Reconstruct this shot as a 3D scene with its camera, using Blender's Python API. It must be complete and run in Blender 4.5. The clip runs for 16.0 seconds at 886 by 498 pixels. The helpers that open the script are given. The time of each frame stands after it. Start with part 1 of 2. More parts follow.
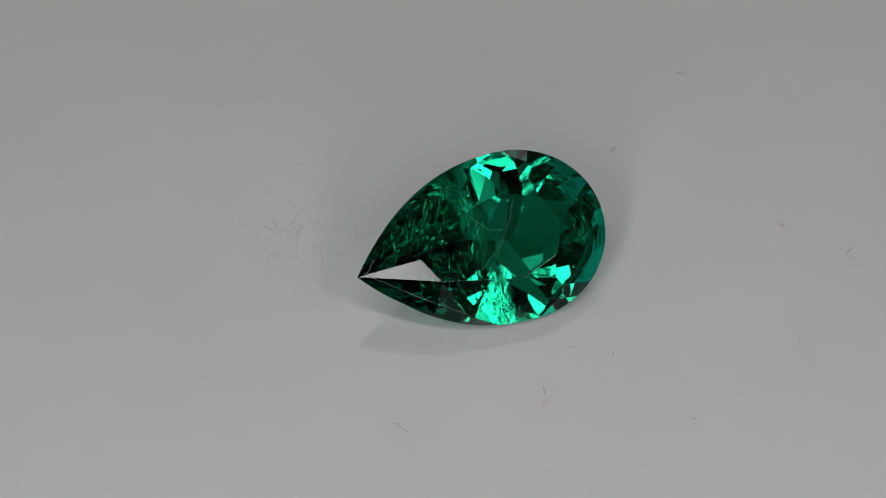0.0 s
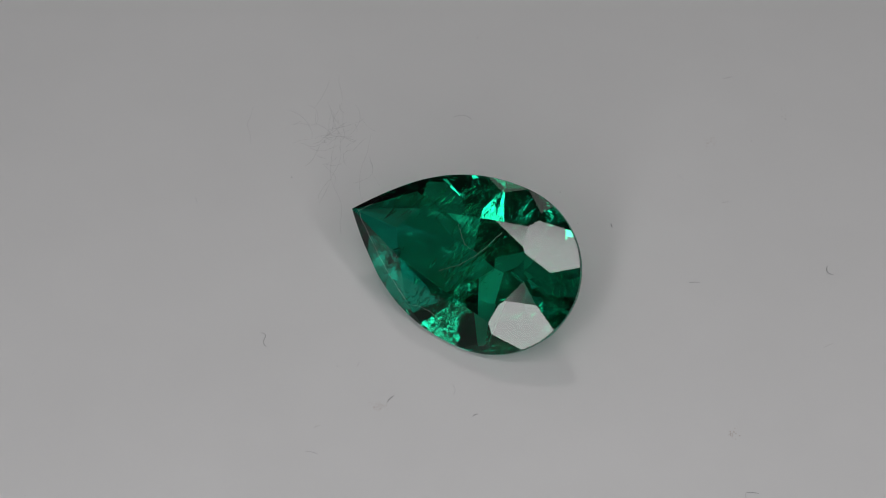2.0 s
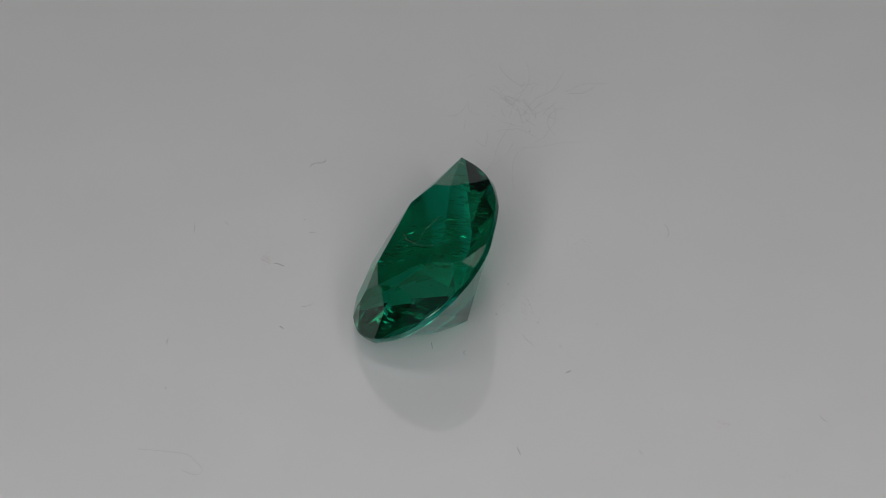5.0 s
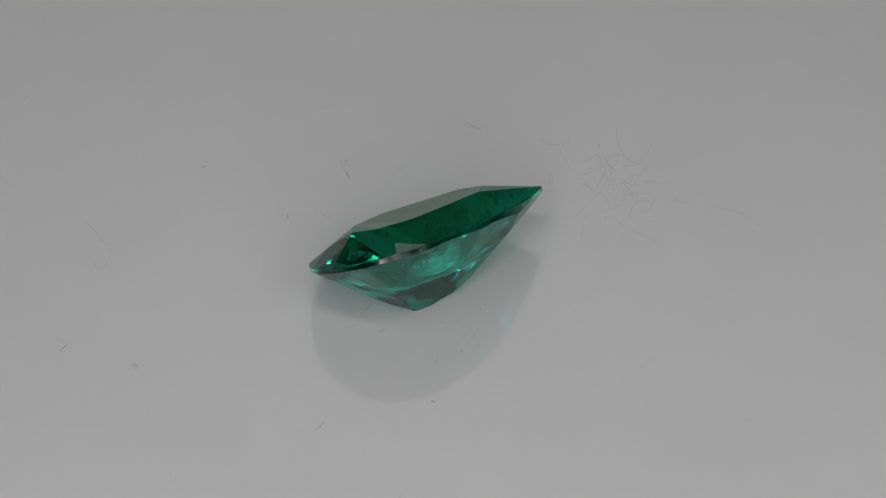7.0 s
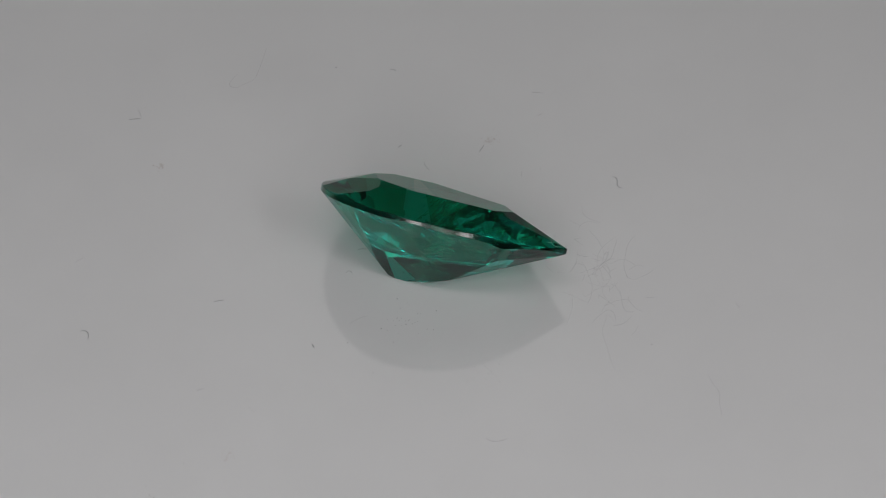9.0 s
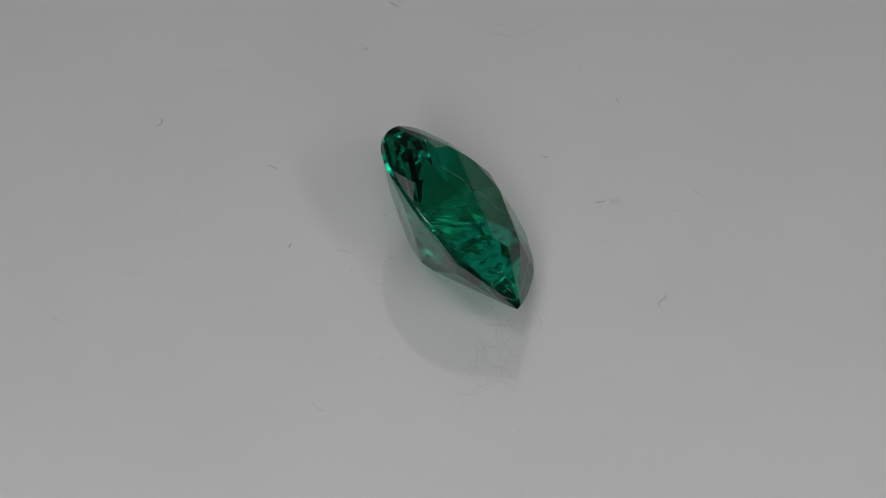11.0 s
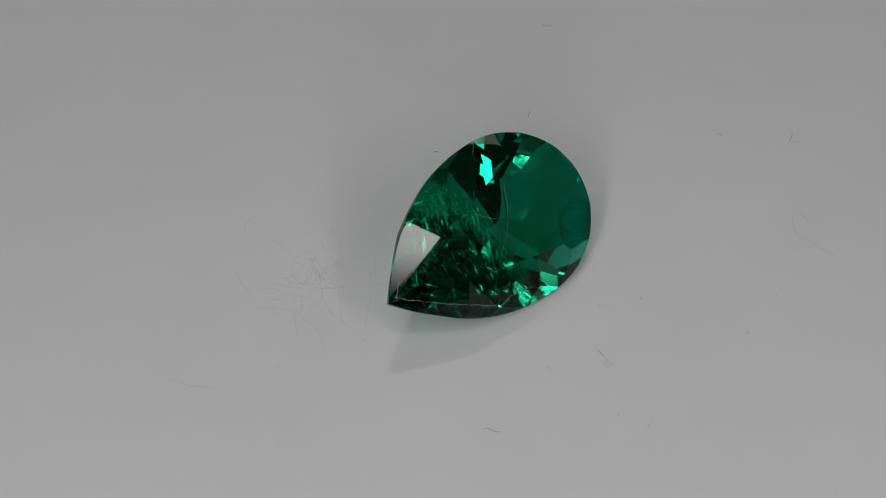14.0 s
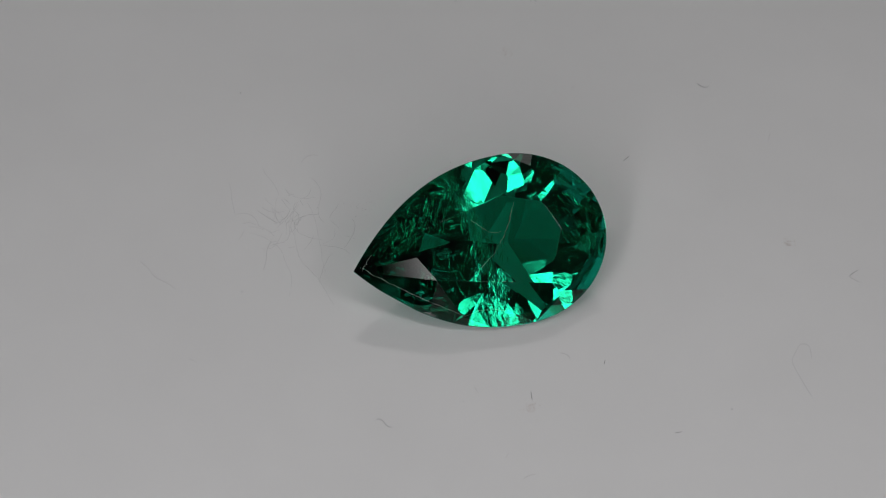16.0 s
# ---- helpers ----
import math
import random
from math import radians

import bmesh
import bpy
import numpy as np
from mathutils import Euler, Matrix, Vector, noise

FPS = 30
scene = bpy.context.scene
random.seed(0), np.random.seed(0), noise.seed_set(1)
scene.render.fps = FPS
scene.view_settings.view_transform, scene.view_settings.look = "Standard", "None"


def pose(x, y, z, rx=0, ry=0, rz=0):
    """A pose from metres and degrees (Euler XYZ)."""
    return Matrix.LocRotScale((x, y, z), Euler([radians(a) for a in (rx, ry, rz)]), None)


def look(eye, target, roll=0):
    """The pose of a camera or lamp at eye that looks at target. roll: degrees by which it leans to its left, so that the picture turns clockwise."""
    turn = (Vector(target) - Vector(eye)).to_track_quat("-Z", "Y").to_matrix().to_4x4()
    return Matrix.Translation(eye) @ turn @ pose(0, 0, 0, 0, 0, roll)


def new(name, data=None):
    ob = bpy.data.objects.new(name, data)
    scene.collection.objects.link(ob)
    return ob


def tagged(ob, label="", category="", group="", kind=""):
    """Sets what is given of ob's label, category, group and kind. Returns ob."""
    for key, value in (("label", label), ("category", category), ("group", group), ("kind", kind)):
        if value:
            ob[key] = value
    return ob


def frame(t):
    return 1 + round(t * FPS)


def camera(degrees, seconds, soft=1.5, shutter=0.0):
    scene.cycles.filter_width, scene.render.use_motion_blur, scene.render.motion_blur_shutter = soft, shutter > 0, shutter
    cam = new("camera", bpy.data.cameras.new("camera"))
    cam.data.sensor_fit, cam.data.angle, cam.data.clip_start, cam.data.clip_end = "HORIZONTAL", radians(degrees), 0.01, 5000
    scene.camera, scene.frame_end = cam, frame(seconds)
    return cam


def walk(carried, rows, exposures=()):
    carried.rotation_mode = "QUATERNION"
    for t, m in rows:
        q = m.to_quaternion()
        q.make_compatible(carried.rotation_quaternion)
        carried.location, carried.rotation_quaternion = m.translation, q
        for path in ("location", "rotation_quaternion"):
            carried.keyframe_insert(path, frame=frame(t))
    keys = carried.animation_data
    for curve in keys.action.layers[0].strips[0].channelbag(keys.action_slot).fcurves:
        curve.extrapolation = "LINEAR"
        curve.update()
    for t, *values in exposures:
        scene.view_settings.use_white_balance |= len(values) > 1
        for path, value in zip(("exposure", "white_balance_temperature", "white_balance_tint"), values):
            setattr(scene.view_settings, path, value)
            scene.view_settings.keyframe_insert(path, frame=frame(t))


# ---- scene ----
MM = 0.001

# ---- camera: stands still, a macro lens looking down on the turntable ----
cam = camera(14.0, 16.0, 1.1)
EYE = (-0.570 * MM, -108.191 * MM, 117.515 * MM)
CAM_POSE = pose(EYE[0], EYE[1], EYE[2], 90 - 46.980, 0, 0) @ pose(0, 0, 0, 0, 0, 0.184)
walk(cam, [(0.0, CAM_POSE), (16.0, CAM_POSE)])

# ---- world and lamps ----
world = bpy.data.worlds.new("studio")
scene.world = world
world.use_nodes = True
bg = world.node_tree.nodes["Background"]
bg.inputs[0].default_value = (1.0, 0.985, 0.97, 1)
bg.inputs[1].default_value = 0.014


def lamp(name, az, el, dist, w, h, power, colour=(1, 0.985, 0.965)):
    """A rectangular area lamp round the turntable: azimuth and elevation in degrees, distance and size in metres."""
    data = bpy.data.lights.new(name, "AREA")
    data.shape, data.size, data.size_y, data.energy, data.color = "RECTANGLE", w, h, power, colour
    ob = new(name, data)
    a, e = radians(az), radians(el)
    ob.matrix_world = look((dist * math.cos(e) * math.cos(a), dist * math.cos(e) * math.sin(a), dist * math.sin(e)), (0, 0, 0))
    return ob


# a dim panel behind the turntable and, beside it, an unseen bluish fill added to haze the facets; the light bars round
# the lens stand among the things
lamp("back_panel", 90, 49, 0.28, 0.135, 0.115, 0.040)
lamp("side_haze_fill", 168, 34, 0.30, 0.20, 0.18, 0.010, (0.55, 0.90, 1))
GLOW = 6.85


# ---- materials ----
def mat(name):
    m = bpy.data.materials.new(name)
    m.use_nodes = True
    return m, m.node_tree, m.node_tree.nodes["Principled BSDF"]


def node(nt, kind, **inputs):
    n = nt.nodes.new(kind)
    for key, value in inputs.items():
        n.inputs[key.replace("_", " ")].default_value = value
    return n


def plate_material():
    m, nt, p = mat("white_gloss_acrylic")
    tc = nt.nodes.new("ShaderNodeTexCoord")
    big = node(nt, "ShaderNodeTexNoise", Scale=120.0, Detail=3.0, Roughness=0.55)
    nt.links.new(tc.outputs["Object"], big.inputs["Vector"])
    ramp = nt.nodes.new("ShaderNodeValToRGB")
    ramp.color_ramp.elements[0].position, ramp.color_ramp.elements[0].color = 0.3, (0.78, 0.78, 0.785, 1)
    ramp.color_ramp.elements[1].position, ramp.color_ramp.elements[1].color = 0.7, (0.81, 0.81, 0.815, 1)
    nt.links.new(big.outputs["Fac"], ramp.inputs["Fac"])
    nt.links.new(ramp.outputs["Color"], p.inputs["Base Color"])
    p.inputs["Roughness"].default_value = 0.006
    p.inputs["IOR"].default_value = 1.49
    return m


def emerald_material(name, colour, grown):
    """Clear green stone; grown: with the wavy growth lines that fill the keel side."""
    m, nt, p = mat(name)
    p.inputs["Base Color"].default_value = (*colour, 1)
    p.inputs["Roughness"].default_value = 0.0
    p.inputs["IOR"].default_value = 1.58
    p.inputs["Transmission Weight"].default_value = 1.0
    if grown:
        tc = nt.nodes.new("ShaderNodeTexCoord")
        turn = nt.nodes.new("ShaderNodeMapping")
        turn.inputs["Rotation"].default_value = (0, 0, radians(20))
        turn.inputs["Scale"].default_value = (2.6, 1.0, 1.0)
        nt.links.new(tc.outputs["Object"], turn.inputs["Vector"])
        n = node(nt, "ShaderNodeTexNoise", Scale=900.0, Detail=3.0, Roughness=0.55, Distortion=0.8)
        nt.links.new(turn.outputs["Vector"], n.inputs["Vector"])
        axes = nt.nodes.new("ShaderNodeSeparateXYZ")
        nt.links.new(tc.outputs["Object"], axes.inputs["Vector"])
        lean = nt.nodes.new("ShaderNodeMath")
        lean.operation = "MULTIPLY_ADD"
        lean.inputs[1].default_value = 0.17
        nt.links.new(axes.outputs["Y"], lean.inputs[0])
        nt.links.new(axes.outputs["X"], lean.inputs[2])
        off = nt.nodes.new("ShaderNodeMath")
        off.operation = "ABSOLUTE"
        nt.links.new(lean.outputs[0], off.inputs[0])
        zone = nt.nodes.new("ShaderNodeMapRange")
        zone.inputs["From Min"].default_value, zone.inputs["From Max"].default_value = 0.95 * MM, 0.15 * MM
        zone.inputs["To Min"].default_value, zone.inputs["To Max"].default_value = 0.015, 1.0
        nt.links.new(off.outputs[0], zone.inputs["Value"])
        bump = node(nt, "ShaderNodeBump", Strength=1.0, Distance=0.000022)
        height = nt.nodes.new("ShaderNodeMath")
        height.operation = "MULTIPLY"
        nt.links.new(n.outputs["Fac"], height.inputs[0])
        nt.links.new(zone.outputs["Result"], height.inputs[1])
        nt.links.new(height.outputs[0], bump.inputs["Height"])
        nt.links.new(bump.outputs["Normal"], p.inputs["Normal"])
    return m


def dark_table_material():
    m, nt, p = mat("dark_bench")
    n = node(nt, "ShaderNodeTexNoise", Scale=40.0, Detail=4.0)
    ramp = nt.nodes.new("ShaderNodeValToRGB")
    ramp.color_ramp.elements[0].color, ramp.color_ramp.elements[1].color = (0.018, 0.018, 0.019, 1), (0.03, 0.03, 0.031, 1)
    nt.links.new(n.outputs["Fac"], ramp.inputs["Fac"])
    nt.links.new(ramp.outputs["Color"], p.inputs["Base Color"])
    p.inputs["Roughness"].default_value = 0.6
    return m


def inclusion_material():
    """Healed fissures inside the stone: part clear, part a bright sheen, part a pale scatter."""
    m, nt, p = mat("inclusion")
    nt.nodes.remove(p)
    out = nt.nodes["Material Output"]
    gloss = nt.nodes.new("ShaderNodeBsdfGlossy")
    gloss.inputs["Color"].default_value = (0.65, 0.97, 0.82, 1)
    gloss.inputs["Roughness"].default_value = 0.16
    scatter = nt.nodes.new("ShaderNodeBsdfTranslucent")
    scatter.inputs["Color"].default_value = (0.80, 0.88, 0.84, 1)
    sheen = nt.nodes.new("ShaderNodeMixShader")
    sheen.inputs["Fac"].default_value = 0.15
    nt.links.new(gloss.outputs[0], sheen.inputs[1])
    nt.links.new(scatter.outputs[0], sheen.inputs[2])
    clear = nt.nodes.new("ShaderNodeBsdfTransparent")
    mix = nt.nodes.new("ShaderNodeMixShader")
    geo = nt.nodes.new("ShaderNodeNewGeometry")
    span = nt.nodes.new("ShaderNodeMapRange")
    span.inputs["To Min"].default_value, span.inputs["To Max"].default_value = 0.2, 0.95
    nt.links.new(geo.outputs["Random Per Island"], span.inputs["Value"])
    nt.links.new(span.outputs["Result"], mix.inputs["Fac"])
    nt.links.new(clear.outputs[0], mix.inputs[1])
    nt.links.new(sheen.outputs[0], mix.inputs[2])
    nt.links.new(mix.outputs[0], out.inputs["Surface"])
    return m


def diffuser_material(width, length, glow):
    """The opal cover of a light bar: brightest along its middle, soft towards its edges and ends."""
    m, nt, p = mat("opal_diffuser")
    tc = nt.nodes.new("ShaderNodeTexCoord")
    axes = nt.nodes.new("ShaderNodeSeparateXYZ")
    nt.links.new(tc.outputs["Object"], axes.inputs[0])
    fades = []
    for axis, edge, full in (("X", width / 2, width * 0.12), ("Y", length / 2, length / 2 - width * 0.35)):
        off = nt.nodes.new("ShaderNodeMath")
        off.operation = "ABSOLUTE"
        nt.links.new(axes.outputs[axis], off.inputs[0])
        fade = nt.nodes.new("ShaderNodeMapRange")
        fade.interpolation_type = "SMOOTHSTEP"
        fade.inputs["From Min"].default_value, fade.inputs["From Max"].default_value = edge, full
        nt.links.new(off.outputs[0], fade.inputs["Value"])
        fades.append(fade)
    both_ways = nt.nodes.new("ShaderNodeMath")
    both_ways.operation = "MULTIPLY"
    strength = nt.nodes.new("ShaderNodeMath")
    strength.operation = "MULTIPLY"
    strength.inputs[1].default_value = glow
    nt.links.new(fades[0].outputs["Result"], both_ways.inputs[0])
    nt.links.new(fades[1].outputs["Result"], both_ways.inputs[1])
    nt.links.new(both_ways.outputs[0], strength.inputs[0])
    p.inputs["Base Color"].default_value = (0.7, 0.7, 0.7, 1)
    p.inputs["Emission Color"].default_value = (1, 0.98, 0.985, 1)
    nt.links.new(strength.outputs[0], p.inputs["Emission Strength"])
    return m


def housing_material():
    m, nt, p = mat("black_plastic")
    n = node(nt, "ShaderNodeTexNoise", Scale=900.0, Detail=3.0)
    bump = node(nt, "ShaderNodeBump", Strength=0.3, Distance=0.0001)
    nt.links.new(n.outputs["Fac"], bump.inputs["Height"])
    nt.links.new(bump.outputs["Normal"], p.inputs["Normal"])
    p.inputs["Base Color"].default_value = (0.02, 0.02, 0.021, 1)
    p.inputs["Roughness"].default_value = 0.55
    return m


def lint_material(name, colour, rough=0.75):
    m, nt, p = mat(name)
    n = node(nt, "ShaderNodeTexNoise", Scale=6000.0, Detail=2.0)
    tc = nt.nodes.new("ShaderNodeTexCoord")
    nt.links.new(tc.outputs["Object"], n.inputs["Vector"])
    ramp = nt.nodes.new("ShaderNodeValToRGB")
    ramp.color_ramp.elements[0].color = (colour[0] * 0.7, colour[1] * 0.7, colour[2] * 0.7, 1)
    ramp.color_ramp.elements[1].color = (colour[0] * 1.3, colour[1] * 1.3, colour[2] * 1.3, 1)
    nt.links.new(n.outputs["Fac"], ramp.inputs["Fac"])
    nt.links.new(ramp.outputs["Color"], p.inputs["Base Color"])
    p.inputs["Roughness"].default_value = rough
    return m


# crown darker, pavilion paler: light lost on long inner paths is in the tints
PLATE, EMERALD, GROWN_PATH_TINT, BENCH, INCLUSION = plate_material(), emerald_material("emerald", (0.004, 0.295, 0.142), False), emerald_material("emerald_growth_path_tint", (0.006, 0.70, 0.58), True), dark_table_material(), inclusion_material()
DARK_LINT = lint_material("dark_lint", (0.27, 0.265, 0.275))
GIRDLE_FROST = emerald_material("bruted_girdle", (0.01, 0.34, 0.22), False)
GIRDLE_FROST.node_tree.nodes["Principled BSDF"].inputs["Roughness"].default_value = 0.12
HOUSING = housing_material()
BLACK = lint_material("black_crystal", (0.012, 0.02, 0.018), 0.5)
CRACK = lint_material("pale_crack", (0.62, 0.66, 0.64), 0.4)
FLUFF = lint_material("fluff_lint", (0.45, 0.45, 0.46))
GREY_LINT = lint_material("grey_lint", (0.56, 0.555, 0.56))
BROWN_LINT = lint_material("brown_lint", (0.55, 0.49, 0.45))


# ---- mesh helpers ----
def link_mesh(name, bm, material, scale=1.0):
    if scale != 1.0:
        bmesh.ops.scale(bm, vec=(scale, scale, scale), verts=bm.verts)
    me = bpy.data.meshes.new(name)
    bm.to_mesh(me)
    bm.free()
    me.materials.append(material)
    return new(name, me)


def part(name, bm, material, parent, label="", scale=1.0):
    ob = link_mesh(name, bm, material, scale)
    ob.parent = parent
    if label:
        tagged(ob, label)
    return ob


# ---- the bench and the turntable plate ----
def bench():
    bm = bmesh.new()
    bmesh.ops.create_cube(bm, size=1.0)
    bmesh.ops.scale(bm, vec=(0.9, 0.9, 0.02), verts=bm.verts)
    bmesh.ops.translate(bm, vec=(0, 0, -0.018), verts=bm.verts)
    bmesh.ops.bevel(bm, geom=bm.edges[:], offset=0.002, segments=2, affect="EDGES")
    ob = link_mesh("ground", bm, BENCH)
    return tagged(ob, "dark matt bench under the turntable", "bench", kind="structure")


def turntable():
    bm = bmesh.new()
    bmesh.ops.create_cone(bm, cap_ends=True, segments=128, radius1=33, radius2=33, depth=8)
    bmesh.ops.translate(bm, vec=(0, 0, -4), verts=bm.verts)
    rim = [e for e in bm.edges if abs(e.verts[0].co.z - e.verts[1].co.z) < 0.1]
    bmesh.ops.bevel(bm, geom=rim, offset=0.8, segments=3, affect="EDGES")
    ob = link_mesh("turntable_plate", bm, PLATE, MM)
    return tagged(ob, "round glossy white acrylic plate, turning slowly, sparsely dusty", "turntable")


# ---- the light bars round the lens ----
def slab(bm, x, y, z0, z1):
    made = bmesh.ops.create_cube(bm, size=1.0, matrix=Matrix.Translation((0, 0, (z0 + z1) / 2)) @ Matrix.Diagonal((x, y, z1 - z0, 1)))
    return made["verts"]


def light_bar(low, high, width, glow):
    """A lamp in the plane before the lens: its two ends as (right, up) in millimetres off the lens axis, its width and radiance."""
    back = Vector(EYE).normalized()
    right = Vector((1, 0, 0))
    up = (Vector((0, 0, 1)) - back * back.z).normalized()
    a, b = (back * 0.0875 + right * (p[0] * MM) + up * (p[1] * MM) for p in (low, high))
    y = (b - a).normalized()
    length, w = (b - a).length, width * MM
    root = new("light_bar")
    root.matrix_world = Matrix.Translation((a + b) / 2) @ Matrix((y.cross(back), y, back)).transposed().to_4x4()
    bm = bmesh.new()
    slab(bm, w, length, 0, 0.0015)
    cover = part("diffuser", bm, diffuser_material(w, length, glow), root, "glowing opal diffuser")
    cover.data.materials.append(HOUSING)
    for face in cover.data.polygons:
        face.material_index = 0 if face.normal.z < -0.5 else 1
    bm = bmesh.new()
    slab(bm, w + 0.003, length + 0.003, 0.0017, 0.012)
    bmesh.ops.bevel(bm, geom=bm.edges[:], offset=0.001, segments=2, affect="EDGES")
    part("housing", bm, HOUSING, root, "matt black plastic housing")
    return tagged(root, "slim black light bar with a lit opal cover beside the lens", "lamp", group="light bars round the lens")


def lights_round_lens():
    light_bar((24, -60), (35, -24), 24, GLOW)
    light_bar((52, -18), (60, 46), 20, GLOW)
    light_bar((-18, -60), (-31, 23), 20, GLOW)
    light_bar((-68, 72), (24, 42), 15, GLOW * 0.9)
    light_bar((-17, -29), (27, -29), 8, GLOW * 0.4)


# ---- the gem: a pear brilliant, cut facet by facet from a prism (in millimetres) ----
LEN, WID, XC, BOW = 11.31, 7.49, -1.575, 2.28
CROWN, GIRDLE, PAV = 1.05, 0.125, 3.24


def girdle_side(x):
    """Half the width of the girdle at x."""
    b = WID / 2
    if x >= XC:
        return b * (1 - ((x - XC) / (LEN / 2 - XC)) ** BOW)
    return b * math.sqrt(max(0.0, 1 - ((XC - x) / (XC + LEN / 2)) ** 2))


def girdle_round(a):
    """Point of the round end, a = 90 at the widest place, 180 at the heel."""
    a = radians(a)
    return Vector((XC + (XC + LEN / 2) * math.cos(a), WID / 2 * math.sin(a), 0))


def girdle_normal(p):
    """Level outward normal of the girdle at a point p with y >= 0."""
    if p.x >= XC:
        s = (p.x - XC) / (LEN / 2 - XC)
        slope = -WID / 2 * BOW * s ** (BOW - 1) / (LEN / 2 - XC)
        return Vector((-slope, 1, 0)).normalized()
    ax, ay = XC + LEN / 2, WID / 2
    return Vector(((p.x - XC) / ax ** 2, p.y / ay ** 2, 0)).normalized()


def plane_3(a, b, c, upward):
    n = (b - a).cross(c - a).normalized()
    if (n.z > 0) != upward:
        n.negate()
    return a, n


def plane_tangent(g, z, through_point, upward):
    """The plane that holds the girdle's tangent at g, at height z, and another point."""
    n = girdle_normal(g)
    a = Vector((g.x, g.y, z))
    return plane_3(a, a + Vector((-n.y, n.x, 0)), through_point, upward)


def plane_slope(p, level, degrees, upward):
    """The plane through p whose outward level direction is level, that many degrees off the girdle plane."""
    d = radians(degrees)
    n = Vector((level.x * math.sin(d), level.y * math.sin(d), math.cos(d) if upward else -math.cos(d)))
    return p, n


def both(planes):
    """The planes and their mirror images on the other long side."""
    out = []
    for p, n in planes:
        out.append((p, n))
        if abs(n.y) > 1e-4:
            out.append((Vector((p.x, -p.y, p.z)), Vector((n.x, -n.y, n.z))))
    return out


# how each pavilion facet departs from the ideal cut, near and far side: turn and slope in degrees
TUNE = ((5.4, -0.1, 11.0, -2.4), (-2.9, -0.8, 0.9, 2.1), (-10.1, 1.5, 1.1, -0.2), (6.8, -0.3, 0.4, 4.0), (-9.7, 1.4, 5.5, 3.6), (-5.5, 3.2, -0.1, -0.0), (10.2, 0.2, 5.5, 0.0), (-1.0, -1.4, -5.1, -0.0), (-1.7, -0.1, -7.4, 0.1), (-0.8, -0.1, 5.8, -1.9), (-2.9, 1.9, -3.0, -0.5), (3.1, -0.2, 1.6, -0.6), (0.7, 0.1, -2.2, -1.8), (2.9, -0.0, 1.5, -2.3), (8.8, -0.4, 1.1, -3.0), (2.9, -0.0, 3.7, -2.2))


def as_cut(planes):
    """The pavilion facets and their mirror images, each with its own small turn and slope."""
    out = []
    for (p, n), (turn, slope, far_turn, far_slope) in zip(planes, TUNE):
        az, tilt = math.atan2(n.y, n.x), math.atan2(math.hypot(n.x, n.y), -n.z)
        for sign, da, dt in ((1, turn, slope), (-1, far_turn, far_slope))[:2 if abs(n.y) > 1e-4 else 1]:
            a, d = sign * az + radians(da), tilt + radians(dt)
            out.append((Vector((p.x, sign * p.y, p.z)), Vector((math.sin(d) * math.cos(a), math.sin(d) * math.sin(a), -math.cos(d)))))
    return out


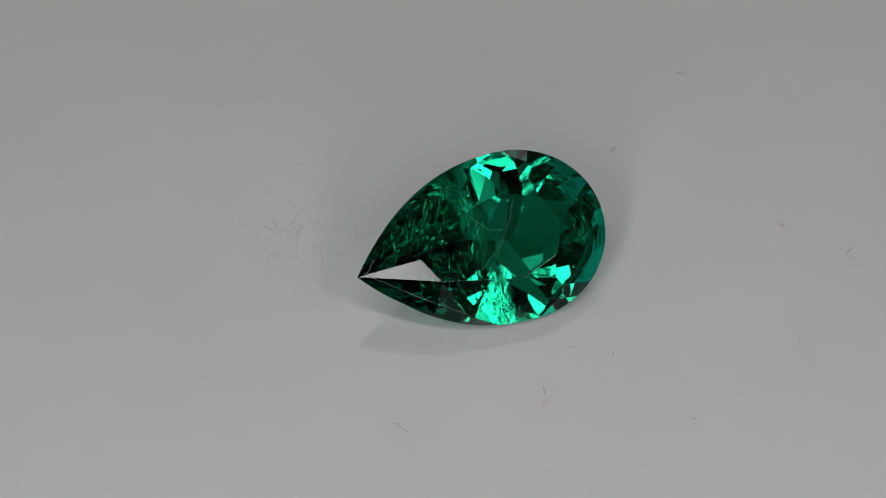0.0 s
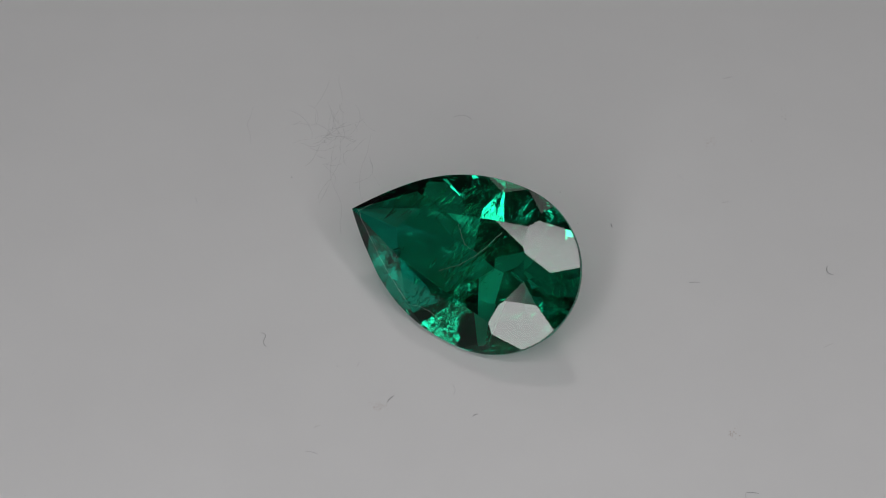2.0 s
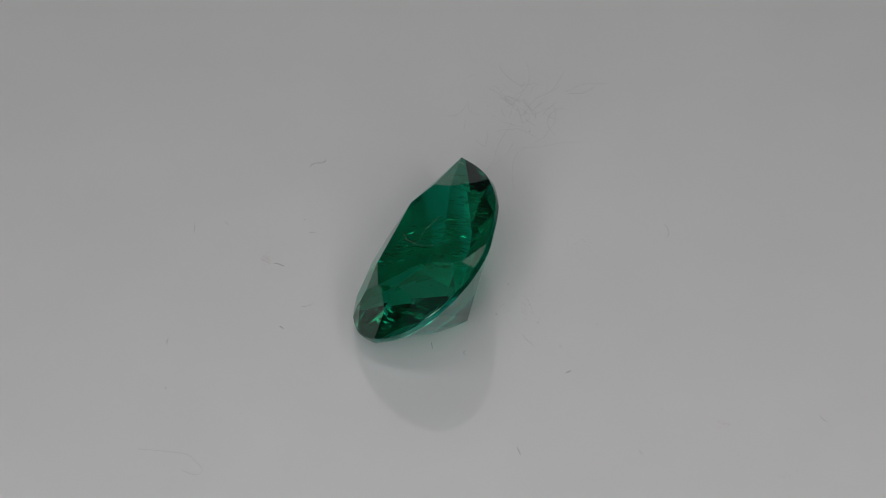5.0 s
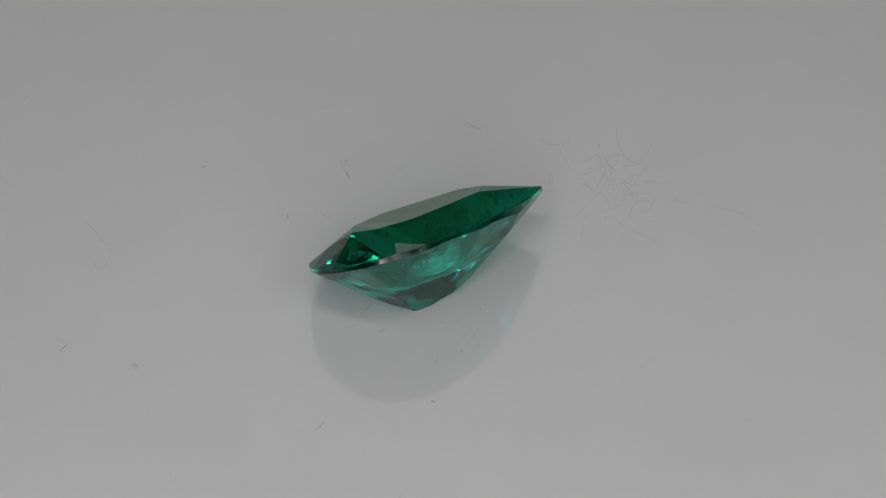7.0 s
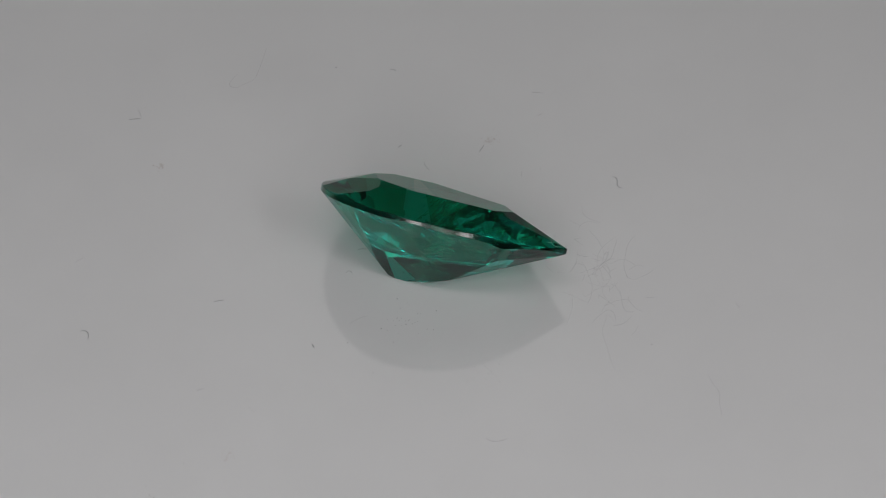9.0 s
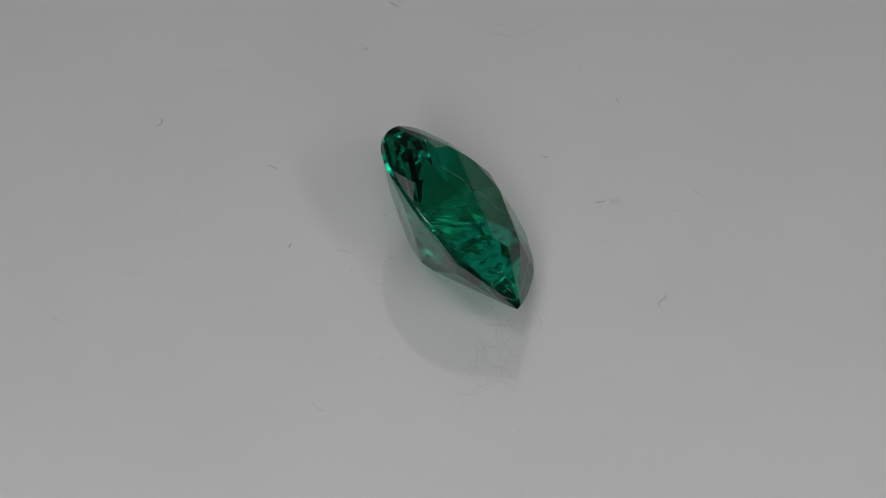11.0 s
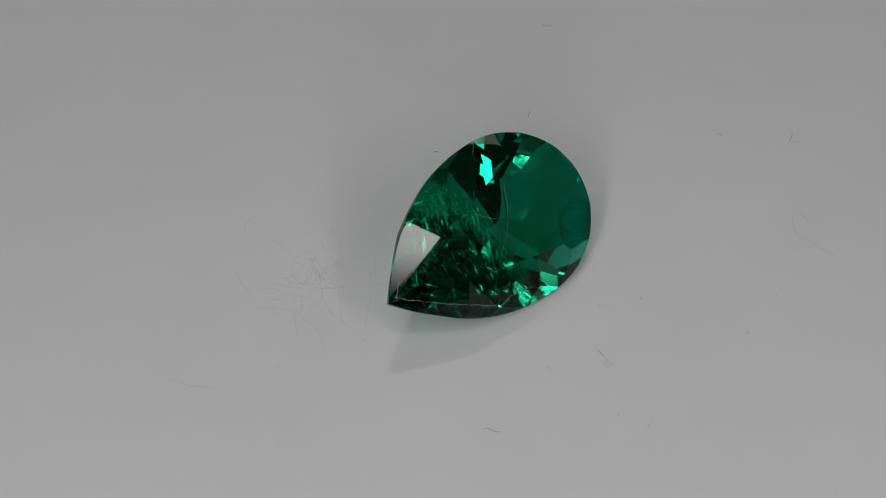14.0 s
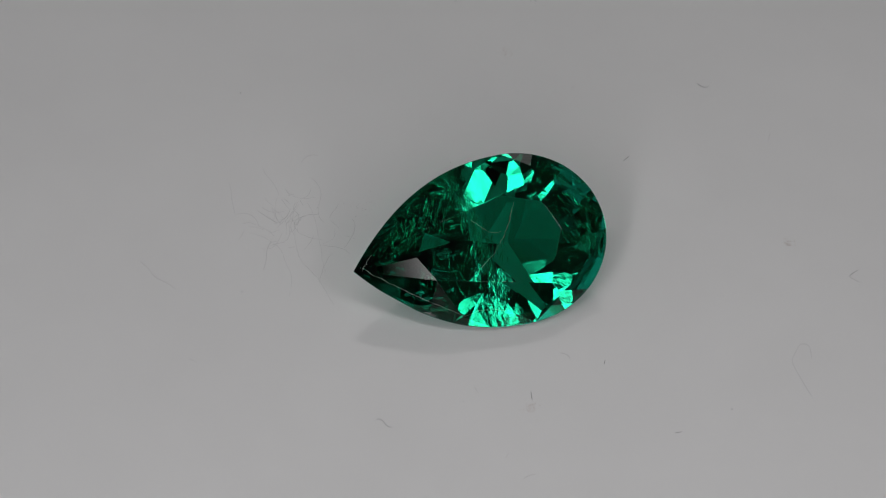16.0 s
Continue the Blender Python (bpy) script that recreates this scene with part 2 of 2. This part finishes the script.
def cut_gem():
    bm = bmesh.new()
    outline = []
    for i in range(40):
        x = XC + (LEN / 2 - XC) * (i / 40)
        outline.append((x, girdle_side(x)))
    outline = [(LEN / 2, 0)] + outline[::-1]
    outline += [tuple(girdle_round(90 + 90 * i / 32)[:2]) for i in range(1, 33)]
    outline += [(x, -y) for x, y in outline[-2:0:-1]]
    lower = [bm.verts.new((x, y, -5)) for x, y in outline]
    bm.faces.new(lower[::-1])
    top = bmesh.ops.extrude_face_region(bm, geom=bm.faces[:])
    bmesh.ops.translate(bm, vec=(0, 0, 8), verts=[v for v in top["geom"] if isinstance(v, bmesh.types.BMVert)])
    bmesh.ops.recalc_face_normals(bm, faces=bm.faces[:])

    tip = Vector((LEN / 2, 0, GIRDLE))
    t = [Vector((2.93, 0, CROWN)), Vector((2.28, 1.15, CROWN)), Vector((-1.22, 1.93, CROWN)), Vector((-2.97, 1.30, CROWN)), Vector((-3.52, 0, CROWN))]
    g1, g2, g3, g4 = Vector((1.9, girdle_side(1.9), 0)), girdle_round(92), girdle_round(132), girdle_round(180)

    def side(x):
        return Vector((x, girdle_side(x), 0))

    crown = [(Vector((0, 0, CROWN)), Vector((0, 0, 1)))]
    crown += [plane_3(tip, t[0], t[1], True)]
    crown += [plane_3(tip, t[1], Vector((3.15, 2.22, GIRDLE + 0.05)), True)]
    bezels = [plane_tangent(g, GIRDLE, corner, True) for corner, g in ((t[1], g1), (t[2], g2))]
    bezels += [plane_slope(corner, Vector((math.cos(radians(a)), math.sin(radians(a)), 0)), d, True) for corner, a, d in ((t[3], 149, 22.0), (t[4], 180, 24.2))]
    crown += bezels

    def height(x, y, planes):
        return sum(p.z - (n.x * (x - p.x) + n.y * (y - p.y)) / n.z for p, n in planes) / len(planes)

    def rim(g):
        return Vector((g.x, g.y, GIRDLE))

    between = ((0.55, 2.50, 0, side(0.25)), (-2.68, 2.56, 1, girdle_round(112)), (-4.37, 0.75, 2, girdle_round(157)))
    corners = (g1, g2, g3, g4)
    for x, y, i, mid in between:
        star = Vector((x, y, height(x, y, bezels[i:i + 2])))
        if i == 0:
            crown.append(plane_slope(t[1], Vector((0.217, 0.976, 0)), 25.5, True))
        else:
            crown.append(plane_3(t[i + 1], t[i + 2], star, True))
        crown.append(plane_3(star, rim(corners[i]), rim(mid), True))
        crown.append(plane_3(star, rim(mid), rim(corners[i + 1]), True))
    for x, d in ((4.4, 46), (2.7, 40)):
        crown.append(plane_slope(rim(side(x)), girdle_normal(side(x)), d, True))

    culet, keel = Vector((-1.587, 0, -PAV)), Vector((0.07, 0, -PAV * 0.935))
    pavilion = []
    low_tip = Vector((LEN / 2, 0, -GIRDLE))
    pavilion.append(plane_3(low_tip, keel, Vector((3.3, girdle_side(3.3), -GIRDLE)), False))
    pavilion.append(plane_tangent(side(1.5), -GIRDLE, keel, False))
    for a in (92, 120, 150, 180):
        pavilion.append(plane_tangent(girdle_round(a), -GIRDLE, culet, False))
    for x, d in ((4.2, 46), (2.4, 47), (0.4, 46), (-0.6, 45)):
        g = side(x)
        pavilion.append(plane_slope(Vector((g.x, g.y, -GIRDLE)), girdle_normal(g), d, False))
    for a in (99, 113, 127, 142, 158, 172):
        g = girdle_round(a)
        slope = math.degrees(math.atan2(PAV - GIRDLE, girdle_normal(g).dot(g - Vector((culet.x, 0, 0)))))
        pavilion.append(plane_slope(Vector((g.x, g.y, -GIRDLE)), girdle_normal(g), slope + 4, False))

    for p, n in both(crown) + as_cut(pavilion):
        FACETS.append((p, n))
        cut = bmesh.ops.bisect_plane(bm, geom=bm.verts[:] + bm.edges[:] + bm.faces[:], dist=1e-5, plane_co=p, plane_no=n, clear_outer=True)
        rim = [e for e in cut["geom_cut"] if isinstance(e, bmesh.types.BMEdge)]
        if len(rim) > 2:
            bmesh.ops.contextual_create(bm, geom=rim)
    bmesh.ops.recalc_face_normals(bm, faces=bm.faces[:])
    bm.normal_update()
    worn = [e for e in bm.edges if len(e.link_faces) == 2 and min(abs(f.normal.z) for f in e.link_faces) < 0.05 and max(f.normal.z for f in e.link_faces) > 0.2]
    bmesh.ops.bevel(bm, geom=worn, offset=0.022, segments=1, affect="EDGES")
    bm.normal_update()
    keen = [e for e in bm.edges if len(e.link_faces) == 2 and min(f.normal.z for f in e.link_faces) > 0.55 and e.link_faces[0].normal.dot(e.link_faces[1].normal) < 0.999]
    bmesh.ops.bevel(bm, geom=keen, offset=0.004, segments=1, affect="EDGES")
    return bm


GEM_POSE = pose(1.068 * MM, -0.550 * MM, 2.455 * MM, -39.364, 2.096, 198.468)


FACETS = []


def inside(p, margin):
    if abs(p.y) > girdle_side(max(-LEN / 2, min(LEN / 2, p.x))) - margin:
        return False
    return all((p - q).dot(n) < -margin for q, n in FACETS)


def flake(bm, c, along, across, length, width, rng):
    """One tiny bent sliver."""
    a, w = along.normalized(), across.normalized()
    n = a.cross(w)
    bend = rng.uniform(-0.15, 0.15) * length
    v = [bm.verts.new(c + a * (length * u) + w * (width * s) + n * k) for u, s, k in ((-0.5, 0, 0), (0.05, -0.5, bend), (0.5, 0, 0), (-0.05, 0.5, bend))]
    bm.faces.new((v[0], v[1], v[2]))
    bm.faces.new((v[0], v[2], v[3]))


def any_direction(rng):
    return Vector((rng.gauss(0, 1), rng.gauss(0, 1), rng.gauss(0, 1))).normalized()


def veil(rng, count, place, streak, spread, size):
    """A cloud of slivers: place(rng) gives where, streak the main direction."""
    bm = bmesh.new()
    made = tries = 0
    while made < count and tries < count * 20:
        tries += 1
        c = place(rng)
        length = size * rng.uniform(0.3, 1.0) ** 2 * 2
        if not inside(c, 0.05 + length * 0.5):
            continue
        d = (streak + any_direction(rng) * spread).normalized()
        flake(bm, c, d, d.cross(any_direction(rng)), length, length * rng.uniform(0.04, 0.25), rng)
        made += 1
    return bm


def thread(points, radius, sides=4):
    """A thin tube along points."""
    bm = bmesh.new()
    rings = []
    for i, p in enumerate(points):
        d = (points[min(i + 1, len(points) - 1)] - points[max(i - 1, 0)]).normalized()
        u = d.cross(Vector((0, 0, 1))) if abs(d.z) < 0.9 else d.cross(Vector((1, 0, 0)))
        u.normalize()
        w = d.cross(u)
        r = radius * (0.35 if i in (0, len(points) - 1) else 1.0)
        rings.append([bm.verts.new(p + (u * math.cos(k) + w * math.sin(k)) * r) for k in (2 * math.pi * j / sides for j in range(sides))])
    for a, b in zip(rings, rings[1:]):
        for j in range(sides):
            bm.faces.new((a[j], a[(j + 1) % sides], b[(j + 1) % sides], b[j]))
    bm.faces.new(rings[0][::-1])
    bm.faces.new(rings[-1])
    return bm


def fissure(a, b, c, rng, n=14):
    """Points of a jagged crack from a by b to c."""
    pts = []
    for i in range(n + 1):
        u = i / n
        p = a * (1 - u) ** 2 + b * (2 * u * (1 - u)) + c * u * u
        pts.append(p + Vector((rng.uniform(-1, 1), rng.uniform(-1, 1), 0)) * 0.035)
    return pts


def gem():
    ob = link_mesh("emerald_gemstone", cut_gem(), EMERALD, MM)
    ob.data.materials.append(GROWN_PATH_TINT)
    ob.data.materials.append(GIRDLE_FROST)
    # facets facing down get the paler tint, in place of absorption inside the stone
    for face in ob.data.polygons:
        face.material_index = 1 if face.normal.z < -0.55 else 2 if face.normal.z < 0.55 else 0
    ob.matrix_world = GEM_POSE
    rng = random.Random(7)

    def main_place(r):
        y, z = r.uniform(-3.6, 3.6), r.uniform(-2.9, 0.9)
        return Vector((-0.05 - 0.17 * y + 0.12 * math.sin(2.3 * y) + 0.12 * z + r.gauss(0, 0.20), y, z))

    def loose_place(r):
        p = main_place(r)
        return p + Vector((r.gauss(0, 0.5), 0, 0))

    def feather_place(r):
        u = r.random()
        return Vector((0.6 + 3.2 * u + r.gauss(0, 0.12), -2.6 + 1.7 * u + r.gauss(0, 0.45), r.uniform(-1.6, 0.6)))

    def culet_place(r):
        return Vector((r.gauss(-0.5, 0.5), r.gauss(0, 0.4), r.uniform(-3.0, -1.8)))

    def heel_place(r):
        return Vector((r.uniform(-4.6, -1.0), r.uniform(-2.6, 2.8), r.uniform(-1.8, 0.7)))

    part("veil", veil(rng, 560, main_place, Vector((0.25, 0.9, 0.3)), 0.32, 0.40), INCLUSION, ob, "mossy veil of pale healed fissures", MM)
    part("veil", veil(rng, 130, loose_place, Vector((0.45, 0.8, 0.2)), 0.35, 0.34), INCLUSION, ob, "loose wisps beside the veil", MM)
    part("feather", veil(rng, 130, feather_place, Vector((0.35, 0.9, 0.1)), 0.16, 0.50), INCLUSION, ob, "feathery streaks inside the stone", MM)
    part("cloud", veil(rng, 120, culet_place, Vector((0.2, 0.3, 1)), 1.0, 0.12), INCLUSION, ob, "cloud of pinpoint inclusions at the keel", MM)
    part("pinpoint", veil(rng, 40, heel_place, Vector((0.2, 0.3, 1)), 1.5, 0.08), INCLUSION, ob, "scattered pinpoint inclusions", MM)
    part("crystal", veil(rng, 14, lambda r: Vector((r.gauss(2.5, 0.14), r.gauss(0.97, 0.12), r.uniform(0.4, 0.7))), Vector((0.6, 0.8, 0)), 0.6, 0.36), BLACK, ob, "small dark crystals under the table facet", MM)

    needle = fissure(Vector((-1.62, -1.25, 0.72)), Vector((-1.2, -0.6, 0.70)), Vector((-0.9, 0.28, 0.74)), rng, 9)
    part("needle", thread(needle, 0.018), BLACK, ob, "thin dark needle crystal", MM)

    def surface(p):
        """The point of the crown right over or under p, a hair above the facet."""
        z = min(q.z - (n.x * (p.x - q.x) + n.y * (p.y - q.y)) / n.z for q, n in FACETS if n.z > 0.2)
        return Vector((p.x, p.y, z + 0.002))

    for a, b, c, r in (((-1.75, -1.6), (-0.95, 0.3), (0.35, 1.05), 0.007), ((5.35, -0.12), (4.2, 1.0), (1.3, 2.9), 0.009), ((-0.9, -0.4), (-0.4, -0.2), (0.3, -1.2), 0.005), ((1.3, 2.9), (0.2, 2.6), (-0.6, 3.1), 0.006), ((5.3, 0.05), (5.0, -0.3), (4.75, -0.55), 0.007)):
        pts = [surface(p) for p in fissure(Vector((*a, 0)), Vector((*b, 0)), Vector((*c, 0)), rng, 22)]
        part("fissure", thread(pts, r * 0.45), CRACK, ob, "hairline crack that reaches the surface", MM)
    return tagged(ob, "pear-cut deep green emerald with mossy inclusions, lying tilted on its pavilion", "gemstone")


# ---- lint and dust on the plate (millimetres, in the plate's own plane) ----
TURNING = []


def fibre_points(heading, length, curl, wiggle, radius, lift, rng):
    """Points of a fibre that starts at the origin: heading, total curl in degrees."""
    n = max(5, int(length / 0.12))
    pts, p, h = [], Vector((0, 0, 0)), radians(heading)
    phase = rng.uniform(0, 6)
    for i in range(n + 1):
        u = i / n
        pts.append(Vector((p.x, p.y, radius + lift * math.sin(math.pi * u))))
        h2 = h + radians(curl) * u + wiggle * math.sin(phase + u * length * 5.0)
        p = p + Vector((math.cos(h2), math.sin(h2), 0)) * (length / n)
    return pts


def lint(x, y, heading, length, curl, wiggle, radius, material, label, lift=0.03, name="lint_fibre"):
    rng = random.Random(int(abs(x * 977 + y * 613) * 10))
    ob = link_mesh(name, thread(fibre_points(heading, length, curl, wiggle, radius * 0.75, lift, rng), radius * 0.75), material, MM)
    ob.matrix_world = pose(x * MM, y * MM, 0)
    TURNING.append(ob)
    return tagged(ob, label, "lint", group="lint on the plate")


def thread_path(x, y, heading, legs, radius, material, label):
    """A longer fibre made of legs, each with its length and its turn in degrees."""
    pts, p, h = [], Vector((0, 0, radius)), radians(heading)
    for length, turn in legs:
        n = max(3, int(length / 0.1))
        for i in range(n):
            pts.append(p.copy())
            h += radians(turn) / n
            p = p + Vector((math.cos(h), math.sin(h), 0)) * (length / n)
    ob = link_mesh("lint_fibre", thread(pts, radius), material, MM)
    ob.matrix_world = pose(x * MM, y * MM, 0)
    TURNING.append(ob)
    return tagged(ob, label, "lint", group="lint on the plate")


def dust_grain(bm, x, y, size, rng):
    """A small uneven grain that rests on the plate."""
    m = Matrix.Translation((x, y, size * 0.42)) @ Matrix.Rotation(rng.uniform(0, 6.28), 4, "Z") @ Matrix.Diagonal((size * rng.uniform(0.5, 1), size * rng.uniform(0.3, 0.7), size * 0.42, 1))
    made = bmesh.ops.create_icosphere(bm, subdivisions=1, radius=1.0, matrix=m)
    for v in made["verts"]:
        v.co += Vector((rng.uniform(-1, 1), rng.uniform(-1, 1), 0)) * size * 0.15


def speck(x, y, size, material, label, grains=1, spread=0.0):
    rng = random.Random(int(abs(x * 531 + y * 377) * 10))
    bm = bmesh.new()
    for i in range(grains):
        dust_grain(bm, rng.gauss(0, spread) if i else 0, rng.gauss(0, spread) if i else 0, size * rng.uniform(0.6, 1.0), rng)
    ob = link_mesh("dust_speck" if grains == 1 else "dust_clump", bm, material, MM)
    ob.matrix_world = pose(x * MM, y * MM, 0)
    TURNING.append(ob)
    return tagged(ob, label, "dust", group="dust on the plate")


def tangle():
    """The wispy fluff of fine fibres that stands on the plate before the tip of the stone."""
    root = new("lint_tangle")
    root.matrix_world = pose(-6.6 * MM, -1.4 * MM, 0)
    rng = random.Random(11)

    def strand(start, way, length, bend, r):
        n = max(6, int(length / 0.16))
        p, d, turn = Vector(start), Vector(way).normalized(), any_direction(rng) * bend
        pts = []
        for i in range(n + 1):
            pts.append(Vector((p.x, p.y, max(p.z, r))))
            d = (d + d.cross(turn) * (length / n) + any_direction(rng) * 0.23).normalized()
            p = p + d * (length / n)
        part("fibre", thread(pts, r, 3), FLUFF, root, "", MM)

    for x, y, way, length in ((1.5, -1.0, (-0.5, 0.45, 0.7), 4.8), (0.9, 0.9, (-0.3, -0.2, 0.9), 4.0), (-0.6, -0.6, (0.3, 0.3, 0.9), 4.4)):
        strand((x, y, 0), way, length, 0.35, 0.0032)
    for i in range(34):
        u = rng.gauss(0, 1.0)
        c = Vector((-0.4 + 1.15 * u, 0.3 - 0.5 * u + rng.gauss(0, 0.7), 3.8 + 0.25 * u + rng.gauss(0, 0.7)))
        strand(c, any_direction(rng), rng.uniform(0.5, 2.2), rng.uniform(0.5, 2.2), rng.uniform(0.003, 0.005))
    for i in range(4):
        c = Vector((rng.gauss(-0.6, 0.6), rng.gauss(0.5, 0.5), rng.gauss(4.2, 0.4)))
        strand(c, Vector((rng.gauss(0, 1), rng.gauss(0, 1), rng.gauss(0, 0.3))), rng.uniform(1.6, 2.6), rng.uniform(0.5, 1.0), rng.uniform(0.004, 0.006))
    for i in range(14):
        c = Vector((rng.gauss(-0.3, 0.35), rng.gauss(0.5, 0.3), rng.gauss(4.5, 0.4)))
        strand(c, any_direction(rng), rng.uniform(0.3, 0.9), rng.uniform(1.0, 4.0), rng.uniform(0.004, 0.007))
    TURNING.append(root)
    return tagged(root, "wispy tangle of fine grey fibres standing beside the stone's tip", "lint", group="lint on the plate")


def litter():
    dark, grey = "short dark fibre lying on the white plate", "fine grey fibre lying on the white plate"
    lint(-2.75, -8.80, 15, 1.0, -50, 0.95, 0.013, DARK_LINT, "dark wavy fibre lying on the white plate")
    lint(2.15, 7.28, -35, 0.26, 10, 0.1, 0.022, DARK_LINT, dark)
    lint(3.75, -6.62, -40, 0.50, -20, 0.7, 0.017, DARK_LINT, "dark kinked scrap of lint on the white plate")
    lint(6.86, -4.55, -100, 0.27, 10, 0.1, 0.017, DARK_LINT, dark)
    lint(10.02, -8.42, -20, 0.32, 40, 0.5, 0.015, DARK_LINT, dark)
    lint(4.85, -4.32, -20, 0.65, -60, 0.3, 0.011, GREY_LINT, grey)
    lint(1.30, -6.55, -70, 0.35, 20, 0.3, 0.012, GREY_LINT, grey)
    lint(17.75, 1.65, 225, 0.55, 10, 0.1, 0.015, DARK_LINT, "short kinked grey fibre on the white plate")
    lint(17.36, 1.26, -40, 0.62, 10, 0.2, 0.013, GREY_LINT, "short kinked grey fibre on the white plate")
    thread_path(15.75, -3.75, 88, ((0.7, 15), (0.7, 150), (0.6, -5), (0.5, 45), (2.0, 5)), 0.0065, GREY_LINT, "long looped grey thread on the white plate")
    lint(10.25, 12.95, -60, 0.75, 130, 0.3, 0.015, DARK_LINT, "curled dark fibre on the white plate")
    lint(7.05, 7.55, 30, 0.45, 25, 0.3, 0.015, DARK_LINT, dark)
    lint(4.40, 12.0, 40, 0.32, 10, 0.3, 0.015, GREY_LINT, grey)
    lint(3.60, 2.85, -40, 0.40, 170, 0.0, 0.010, DARK_LINT, "tiny hooked dark fibre on the white plate")
    lint(4.0, 1.28, 30, 0.42, 20, 0.1, 0.013, DARK_LINT, dark)
    lint(-1.45, 17.5, 50, 0.50, 80, 0.3, 0.014, GREY_LINT, grey)
    lint(3.75, -11.5, 60, 0.60, -70, 0.3, 0.013, GREY_LINT, grey)
    lint(2.95, -10.4, 70, 0.30, 20, 0.3, 0.012, GREY_LINT, grey)
    lint(-11.1, -6.0, -45, 0.35, 10, 0.3, 0.011, GREY_LINT, grey)
    lint(-14.0, -0.45, -60, 2.4, 40, 0.25, 0.007, GREY_LINT, "long faint thread on the white plate", 0.08)
    lint(-7.55, 6.2, 80, 1.0, -100, 0.1, 0.012, GREY_LINT, "curled grey fibre on the white plate")
    lint(1.5, 4.4, 60, 0.9, 15, 0.1, 0.008, GREY_LINT, grey)
    lint(-16.1, -16.0, 130, 1.6, 25, 0.15, 0.008, GREY_LINT, "long faint thread on the white plate", 0.05)
    lint(13.6, 9.4, 75, 0.55, 30, 0.2, 0.009, GREY_LINT, grey)
    lint(17.5, -14.3, 20, 0.4, -40, 0.2, 0.012, GREY_LINT, grey)
    speck(-0.1, 3.5, 0.03, DARK_LINT, "loose scatter of dark dust on the plate", 26, 0.5)
    speck(-4.2, 4.0, 0.03, GREY_LINT, "loose scatter of grey dust on the plate", 18, 0.45)
    speck(2.41, 17.88, 0.04, GREY_LINT, "loose scatter of grey dust on the plate", 9, 0.22)
    speck(1.99, 11.67, 0.035, GREY_LINT, "loose scatter of grey dust on the plate", 5, 0.15)
    for x, y in ((-0.77, 6.83), (0.0, 3.6), (-0.15, 3.75), (1.1, 2.8), (1.2, 6.15), (-0.7, 2.3), (0.9, -7.45), (-10.85, 10.5), (2.4, 15.7), (0.55, 4.6), (-0.35, 4.9), (-9.3, -1.9), (12.4, -6.9)):
        speck(x, y, 0.045, DARK_LINT, "tiny dark dust speck on the white plate")
    speck(14.7, 3.0, 0.045, BROWN_LINT, "small brownish clump of dust on the plate", 16, 0.13)
    speck(3.83, -7.55, 0.028, BROWN_LINT, "faint brownish clump of dust on the plate", 60, 0.17)
    speck(1.24, 14.27, 0.028, BROWN_LINT, "faint brownish clump of dust on the plate", 35, 0.15)
    speck(-4.5, 3.6, 0.035, GREY_LINT, "loose scatter of grey dust on the plate", 8, 0.3)
    bm = bmesh.new()
    rng = random.Random(5)
    for i in range(260):
        a, d = rng.uniform(0, 2 * math.pi), 4 + 20 * math.sqrt(rng.random())
        dust_grain(bm, d * math.cos(a), d * math.sin(a), rng.uniform(0.008, 0.020), rng)
    ob = link_mesh("fine_dust", bm, GREY_LINT, MM)
    TURNING.append(ob)
    tagged(ob, "fine grey dust strewn over the white plate", "dust", kind="stuff")


bench()
plate = turntable()
stone = gem()
lights_round_lens()
tangle()
litter()

# ---- what turns: the plate and all that lies on it ----
STEP = 0.5
TURN = (0.0, 12.37, 24.78, 37.37, 49.85, 61.79, 73.68, 85.95, 98.26, 110.39, 122.44, 134.9, 147.2, 158.6, 170.0, 181.0, 193.3, 205.35,
        217.7, 229.7, 241.54, 253.33, 265.05, 276.87, 288.81, 301.12, 313.27, 325.12, 335.74, 344.02, 351.86, 358.78, 364.52)


def motions():
    for ob in [plate, stone] + TURNING:
        rest = ob.matrix_world.copy()
        walk(ob, [(i * STEP, pose(0, 0, 0, 0, 0, -a) @ rest) for i, a in enumerate(TURN)])


motions()
